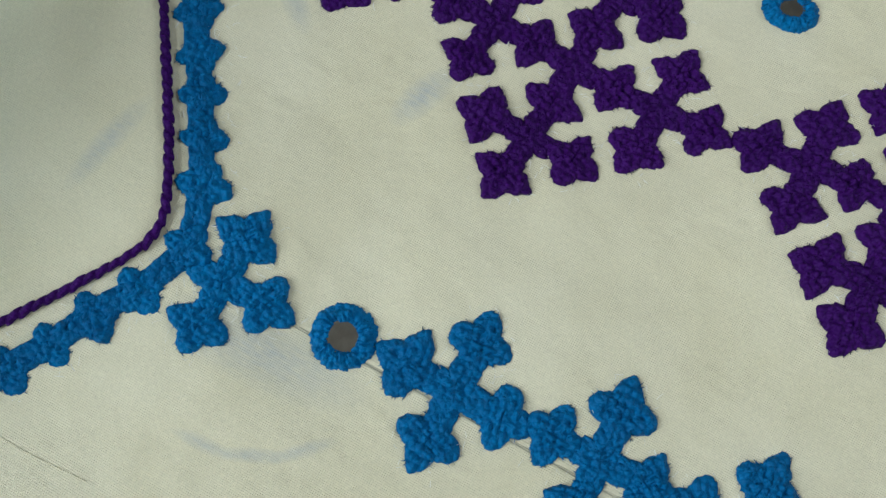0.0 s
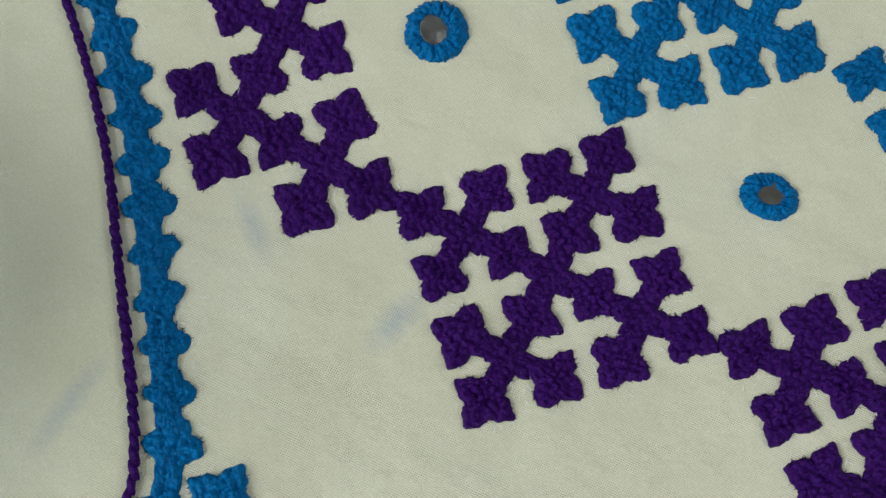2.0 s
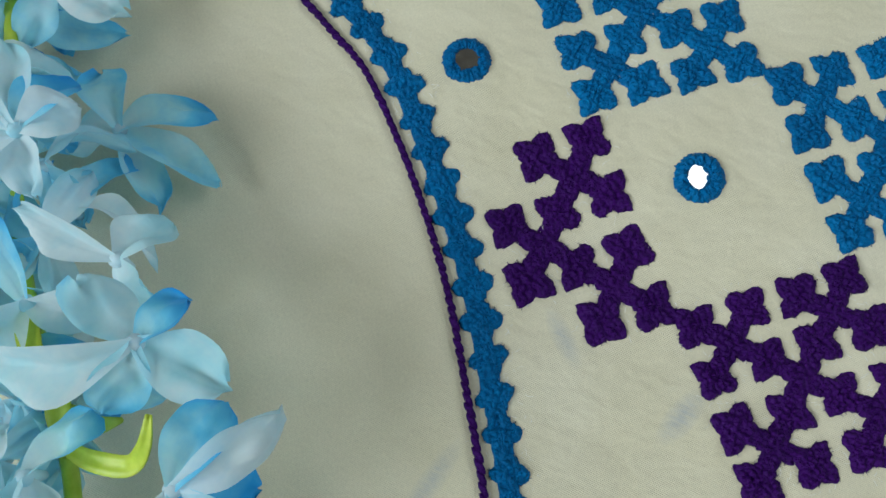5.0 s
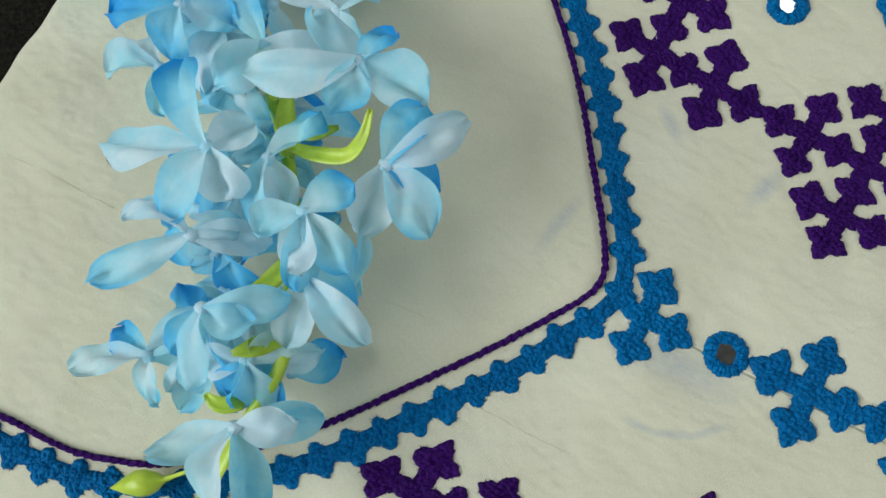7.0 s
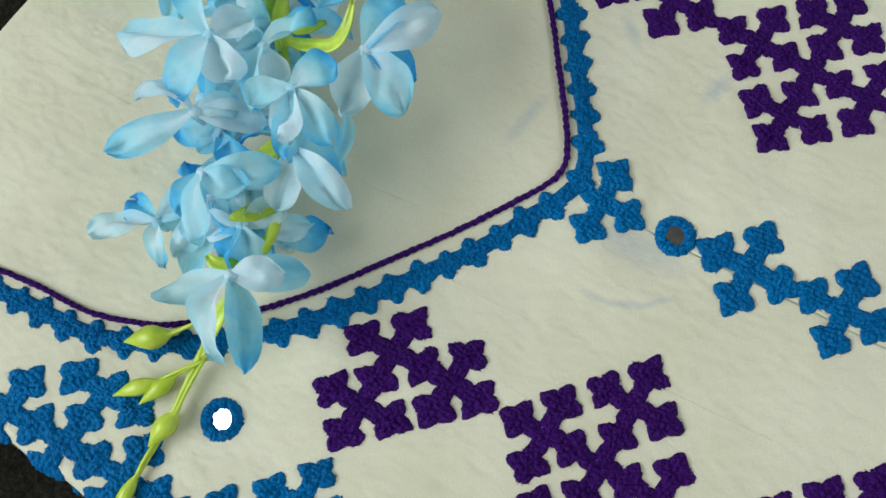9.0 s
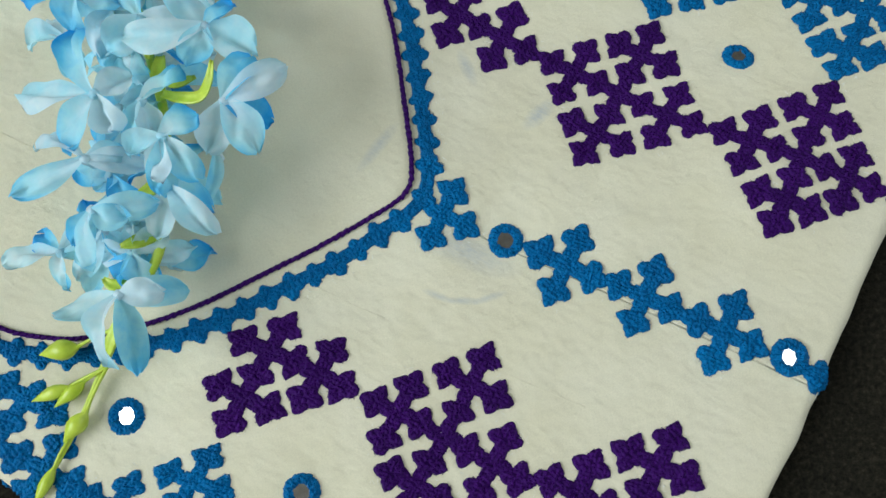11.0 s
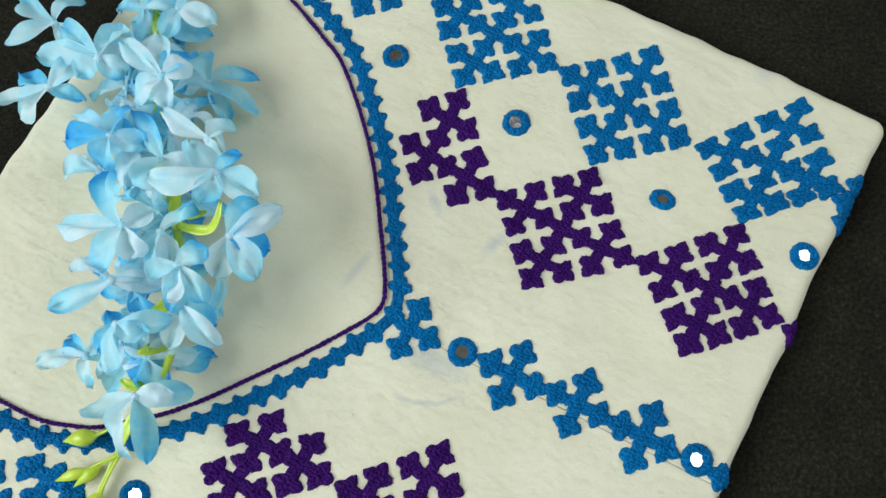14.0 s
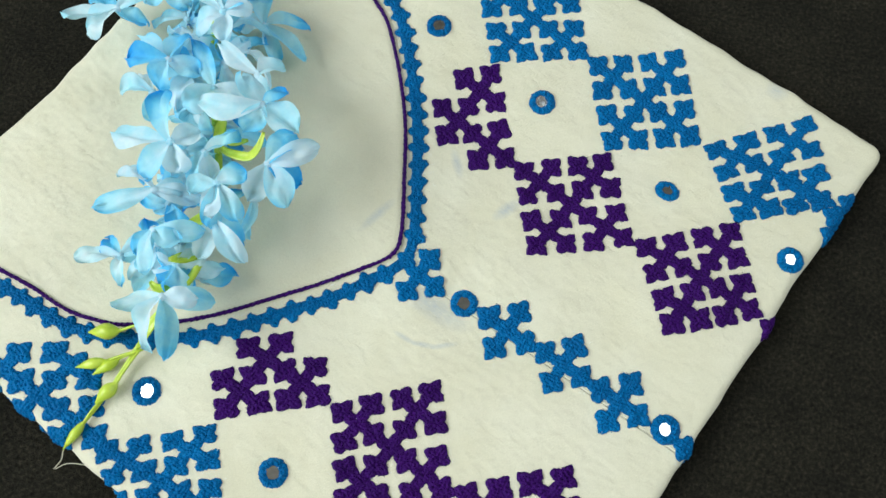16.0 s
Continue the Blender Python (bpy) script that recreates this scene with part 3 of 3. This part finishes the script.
mirror(-65.1, 231, 4.0, 8.6)
mirror(9.7, 183.5, 3.9, 8.8, (2, 17))
mirror(96, 133, 3.2, 8.4, (2, 0), 0.8, -25)
mirror(174, 95.4, 3.6, 8.6, (0, 10))
mirror(-25.7, 42.1, 3.7, 9.0, (1, 4))
mirror(101, -18.6, 3.7, 9.0, (0, 14))
mirror(-205.7, -35, 4.1, 8.8, (0, -13))
mirror(-123.2, -71.6, 3.6, 8.8)


def pulled_thread(points):
    """A thicker thread of the weave that stands out on the cloth (mm)."""
    pts = spline([Vector(p) / 1000 for p in points], 0.003)
    rnd = random.Random(int(points[0][0]))
    verts, faces = tube([drape(p.x, p.y, 0.00005 + 0.0001 * rnd.random())[0] for p in pts], [0.00008 + 0.00012 * rnd.random() for _ in pts], 6)
    child("pulled_thread", mesh("pulled_thread", verts, faces, cotton), garment, label="thick pulled thread in the cotton")


pulled_thread([(-116, 22), (-108, 18), (-99, 13), (-86, 7)])
pulled_thread([(-40, -17), (-28, -22), (-13, -29), (8, -38.5)])
pulled_thread([(-303, 120), (-285, 112), (-270, 104), (-256, 97)])
pulled_thread([(-152, 62), (-140, 57), (-128, 52)])

# ---- the spray of cloth flowers ----
spray = tagged(new("artificial_flower_spray"), "spray of pale blue cloth flowers lying on the garment", "artificial flowers")
petal_rnd = random.Random(12)


def petal_mesh(reach, drop, wide, cup, curl, dye, seed):
    """A petal along +x from the origin: reach and width in metres, drop of its tip, cupped across and curled along."""
    rnd = random.Random(seed)
    nu, nv = 9, 15
    verts, tint = [], []
    bend, phase = rnd.uniform(-0.10, 0.10), rnd.uniform(0, 6)
    edge = rnd.uniform(0.05, 0.35)
    twist, tip = rnd.uniform(-0.8, 0.8), rnd.uniform(1.8, 3.4)
    for j in range(nv):
        s = j / (nv - 1)
        swell = min(1.0, s / 0.62)
        w = wide * 0.5 * (0.20 + 0.80 * math.sin(math.pi / 2 * swell) ** 1.15) * math.sqrt(max(0.0, 1 - max(0.0, (s - 0.62) / 0.385) ** tip))
        for i in range(nu):
            u = 2 * i / (nu - 1) - 1
            y = u * w + bend * reach * s * s
            x = reach * (s - 0.02 * u * u * s) + 0.0006 * noise.noise((u * 3, s * 3, seed % 97)) * s
            z = cup * wide * (u * u - 0.25) * math.sin(math.pi * min(1, s * 0.9 + 0.1)) - drop * s ** 1.6 + curl * reach * (math.sin(math.pi * s) * 0.5 - 0.9 * s ** 4 * 0.4)
            z += 0.0024 * math.sin(5 * s + 4 * u + phase) * s + 0.0008 * math.sin(9 * u + 6 * s + phase) * s - 0.0009 * math.exp(-(u * 4) ** 2)
            z += 0.0045 * noise.noise((u * 1.6, s * 3.2, seed % 89)) * s
            turn = twist * s * s
            mid = bend * reach * s * s
            y, z = mid + (y - mid) * math.cos(turn), z + (y - mid) * math.sin(turn)
            verts.append((x, y, z))
            d = dye * (0.34 + 0.58 * s ** 2) + edge * abs(u) ** 3 * s * dye + 0.10 * math.sin(2 * u + phase)
            tint.append(max(0.0, min(1.0, d)))
    me = mesh("petal", verts, sheet_faces(nu, nv), petal_cloth)
    att = me.attributes.new("dye", "FLOAT", "POINT")
    att.data.foreach_set("value", tint)
    return me


def flower(x, y, z, petals, wide=13.5, lean=34):
    """A flower (mm): petals are (dx, dy, fall, dye) from its heart to their tips."""
    at = Vector((x, y, z)) / 1000
    verts, faces = tube([(0, 0, -0.012), (0, 0, -0.006), (0, 0, -0.0012), (0, 0, 0.0004)], [0.0012, 0.0018, 0.0026, 0.001], 10)
    heart = child("flower", mesh("flower", verts, faces, petal_cloth), spray, Matrix.Translation(at), "pale blue five-petalled cloth flower")
    for k, (dx, dy, fall, dye) in enumerate(petals):
        reach = math.hypot(dx, dy) / 1000
        me = petal_mesh(max(reach, 0.017), fall / 1000, wide * 0.96 / 1000 * petal_rnd.uniform(0.9, 1.12), petal_rnd.uniform(0.02, 0.28),
                        petal_rnd.uniform(-0.1, 0.45), dye, int(1000 * abs(x) + 10 * y + k))
        m = Matrix.Translation((0, 0, -0.0006 * k)) @ pose(0, 0, 0, petal_rnd.uniform(-lean, lean), 0, math.degrees(math.atan2(dy, dx)))
        child("petal", me, heart, m)


flower(-206, 103, 68, [(-12, 32, 0, 0.9), (-35, -1, 2, 0.15), (-12, -26, 3, 0.85), (9, -18, 1, 0.1), (14, 11, 4, 0.35)], 16.5)
flower(-157, 132, 70, [(-38, -9, 6, 0.25), (-5, -18, 4, 0.65), (23, -13, 2, 0.15), (11, 9, 0, 0.85), (-15, 18, -2, 0.2)], 17)
flower(-147, 96, 70, [(11, 21, -1, 0.6), (27, 16, 1, 0.2), (16, -21, 5, 0.5), (-8, -22, 6, 0.35), (16, -3, 16, 0.95)], 16.5)
flower(-172, 79, 74, [(15, 10, -2, 0.95), (-13, -4, 2, 0.15), (-3, -19, 3, 0.08), (14, -17, 6, 0.7), (1, -23, 10, 0.95)], 15)
flower(-187, 101, 62, [(-4, -24, 2, 0.8), (18, 15, 0, 0.9), (6, -13, 5, 0.2)], 12)
flower(-211, 75, 62, [(-31, -19, 6, 0.8), (-24, 11, 2, 0.2), (15, 4, 8, 0.45), (24, -1, 12, 0.25)], 12.5)
flower(-229, 38, 42, [(-27, -1, 2, 0.25), (18, 17, -4, 0.25), (1, -17, 4, 0.7), (-12, 8, 4, 0.85), (18, 4, 0, 0.35)], 12.5)
flower(-204, 50, 66, [(-5, -25, 4, 0.3), (16, -5, 2, 0.2), (27, 3, 3, 0.5), (-5, -9, 8, 0.7)], 13)
flower(-193, 14, 60, [(-27, -7, 2, 0.3), (-8, -29, 2, 0.5), (12, -30, 14, 0.45), (19, 3, -2, 0.08), (26, 2, 12, 0.2)], 14)
flower(-183, 34, 26, [(18, 7, 6, 0.95), (-9, 11, 2, 0.6)], 18)
flower(-173, 61, 60, [(21, -20, 2, 0.1), (-7, -22, 6, 0.45), (11, -3, 10, 0.8)], 14)
flower(-158, 82, 46, [(2, -23, 8, 0.3), (6, 7, 3, 0.5)], 9)
flower(-195, 36, 44, [(5, -11, 6, 0.3), (15, 11, -3, 0.25), (-8, -15, 6, 0.75), (-12, 0, 2, 0.4)], 14)
flower(-177, 205, 34, [(-6, 23, 2, 0.6), (28, 8, 4, 0.95), (30, -17, 6, 0.35), (14, -24, 6, 0.95), (-18, -1, 3, 0.6)], 16)
flower(-223, 160, 58, [(-28, -2, 4, 0.85), (-4, -18, 6, 0.55), (7, 20, 1, 0.5), (20, -4, 5, 0.75), (-22, 13, 2, 0.6)], 16)
flower(-268, 197, 46, [(-35, -8, 4, 0.25), (-18, -17, 6, 0.4), (18, 21, 2, 0.35), (20, -8, 2, 0.5), (-20, 13, 4, 0.8)], 16)
flower(-195, 195, 62, [(-25, 21, 0, 0.12), (-7, 29, 3, 0.4), (17, 6, 1, 0.1), (11, 19, 8, 0.95), (3, -18, 5, 0.25), (-18, -11, 6, 0.5)], 15)
flower(-237, 147, 36, [(-23, 1, 4, 0.15), (-13, 12, 3, 0.3), (5, -16, 6, 0.35)], 13)
flower(-193, 147, 54, [(-16, 30, -2, 0.7), (23, -6, 10, 0.4), (-16, -15, 6, 0.3)], 17)
flower(-167, 157, 58, [(-27, 14, -3, 0.08), (6, 7, 5, 0.3), (4, -9, 8, 0.6)], 14)
flower(-211, 157, 46, [(-5, -24, 5, 0.15), (12, 4, 2, 0.3), (-18, 19, 3, 0.6)], 14)
flower(-237, 212, 54, [(-25, 22, 2, 0.4), (13, 22, 2, 0.3), (-12, -11, 3, 0.35), (14, -11, 4, 0.6), (-40, 9, 6, 0.5)], 16)
flower(-274, 244, 40, [(-30, -14, 4, 0.3), (-28, 18, 4, 0.5), (14, 20, 3, 0.4), (16, -14, 4, 0.7)], 15)
flower(-197, 251, 42, [(15, 20, 3, 0.5), (22, -8, 4, 0.4), (-9, -19, 3, 0.3), (-21, 14, 3, 0.8)], 15)

# smaller half-open flowers deep in the spray
deep_rnd = random.Random(21)
for k in range(34):
    along = k / 33
    x, y = -196 - 14 * along + 10 * math.sin(5 * along) + deep_rnd.uniform(-17, 17), 36 + 225 * along + deep_rnd.uniform(-5, 5)
    start = deep_rnd.uniform(0, 360)
    flower(x, y, deep_rnd.uniform(28, 48), [(24 * math.cos(radians(start + 80 * n)) * deep_rnd.uniform(0.75, 1.1), 24 * math.sin(radians(start + 80 * n)) * deep_rnd.uniform(0.75, 1.1),
                                             deep_rnd.uniform(2, 12), deep_rnd.choice((0.25, 0.4, 0.6, 0.9))) for n in range(4)], 12, 45)

STEM = [(-244, -72, 17), (-227, -40, 18), (-213, -9, 22), (-198, 13, 34), (-183, 36, 42), (-181, 62, 44), (-182, 96, 44), (-189, 124, 44), (-199, 155, 42),
        (-206, 200, 40), (-212, 250, 36), (-218, 300, 28)]


def build_stem():
    pts = spline([Vector(p) / 1000 for p in STEM], 0.004)
    verts, faces = tube(pts, [0.0007 + 0.0016 * min(1, k / 30) for k in range(len(pts))], 8)
    child("stem", mesh("stem", verts, faces, green_plastic), spray, label="yellow-green plastic stem")


build_stem()


def bud(start, end, thick, stalk):
    """A closed plastic bud between two places (mm), on a stalk from a third."""
    a, b, c = (Vector(p) / 1000 for p in (start, end, stalk))
    pts = [c.lerp(a, k / 5) + Vector((0, 0, 0.0015 * math.sin(math.pi * k / 5))) for k in range(5)]
    radii = [0.0008] * 5
    for s, r in ((0, 0.25), (0.14, 0.7), (0.3, 0.98), (0.48, 1.0), (0.7, 0.66), (0.88, 0.28), (1, 0.06)):
        pts.append(a.lerp(b, s))
        radii.append(r * thick / 2000)
    verts, faces = tube(pts, radii, 6)
    child("bud", mesh("bud", verts, faces, green_plastic), spray, label="pointed yellow-green plastic bud")


bud((-226, -3, 24), (-245, -6, 22), 10, (-203, 4, 34))
bud((-231, -21, 20), (-249, -27, 18), 7, (-210, -12, 23))
bud((-224, -19, 20), (-238, -30, 18), 7, (-210, -12, 23))
bud((-222, -33, 20), (-232, -46, 19), 9, (-211, -12, 24))
bud((-236, -57, 18), (-245, -74, 16), 6, (-229, -43, 18))


def sepal(points, wide):
    """A narrow curved green leaf through the points (mm)."""
    pts = spline([Vector(p) / 1000 for p in points], 0.002)
    verts, n = [], len(pts)
    for k, p in enumerate(pts):
        d = (pts[min(k + 1, n - 1)] - pts[max(k - 1, 0)]).normalized()
        side = d.cross(Vector((0, 0, 1))).normalized()
        w = wide / 2000 * (0.25 + 0.9 * math.sin(math.pi * (0.15 + 0.83 * k / (n - 1))))
        verts += [p + side * w * u + Vector((0, 0, 0.0012 * u * u)) for u in (-1, -0.4, 0.4, 1)]
    low = [Vector(v) - Vector((0, 0, 0.0009)) for v in verts]
    faces = sheet_faces(4, n) + [tuple(len(verts) + i for i in f[::-1]) for f in sheet_faces(4, n)]
    rim = [4 * k for k in range(n)] + [4 * (n - 1) + i for i in (1, 2, 3)] + [4 * k + 3 for k in range(n - 2, -1, -1)] + [2, 1]
    m = len(verts)
    faces += [(rim[i], rim[(i + 1) % len(rim)], m + rim[(i + 1) % len(rim)], m + rim[i]) for i in range(len(rim))]
    child("sepal", mesh("sepal", verts + low, faces, green_plastic), spray, label="curved yellow-green plastic sepal")


sepal([(-181, 108, 52), (-172, 104, 56), (-161, 102, 60), (-155, 106, 66), (-152, 114, 71)], 5)
sepal([(-183, 118, 46), (-174, 113, 52), (-163, 114, 56)], 5)
sepal([(-196, 150, 46), (-192, 138, 52), (-187, 124, 54)], 6)
sepal([(-181, 70, 46), (-186, 62, 50), (-193, 58, 52)], 6)
sepal([(-182, 44, 44), (-192, 40, 46), (-200, 38, 46)], 6)
sepal([(-196, 22, 38), (-204, 22, 40), (-209, 26, 40)], 5)
sepal([(-185, 130, 46), (-184, 118, 50), (-181, 104, 50)], 6)
sepal([(-198, 12, 36), (-205, 0, 34), (-212, -12, 26)], 5)

# ---- the loose thread at the folded edge ----
verts, faces = tube(spline([Vector(p) / 1000 for p in [(-247, -70, 9), (-250, -75, 4), (-251, -80, 1.2), (-254, -86, 1), (-248, -82, 1), (-241, -81, 1), (-234, -81.5, 1)]], 0.002), 0.0003, 5)
tagged(new("loose_thread", mesh("loose_thread", verts, faces, cotton)), "loose white sewing thread lying on the dark carpet", "thread")
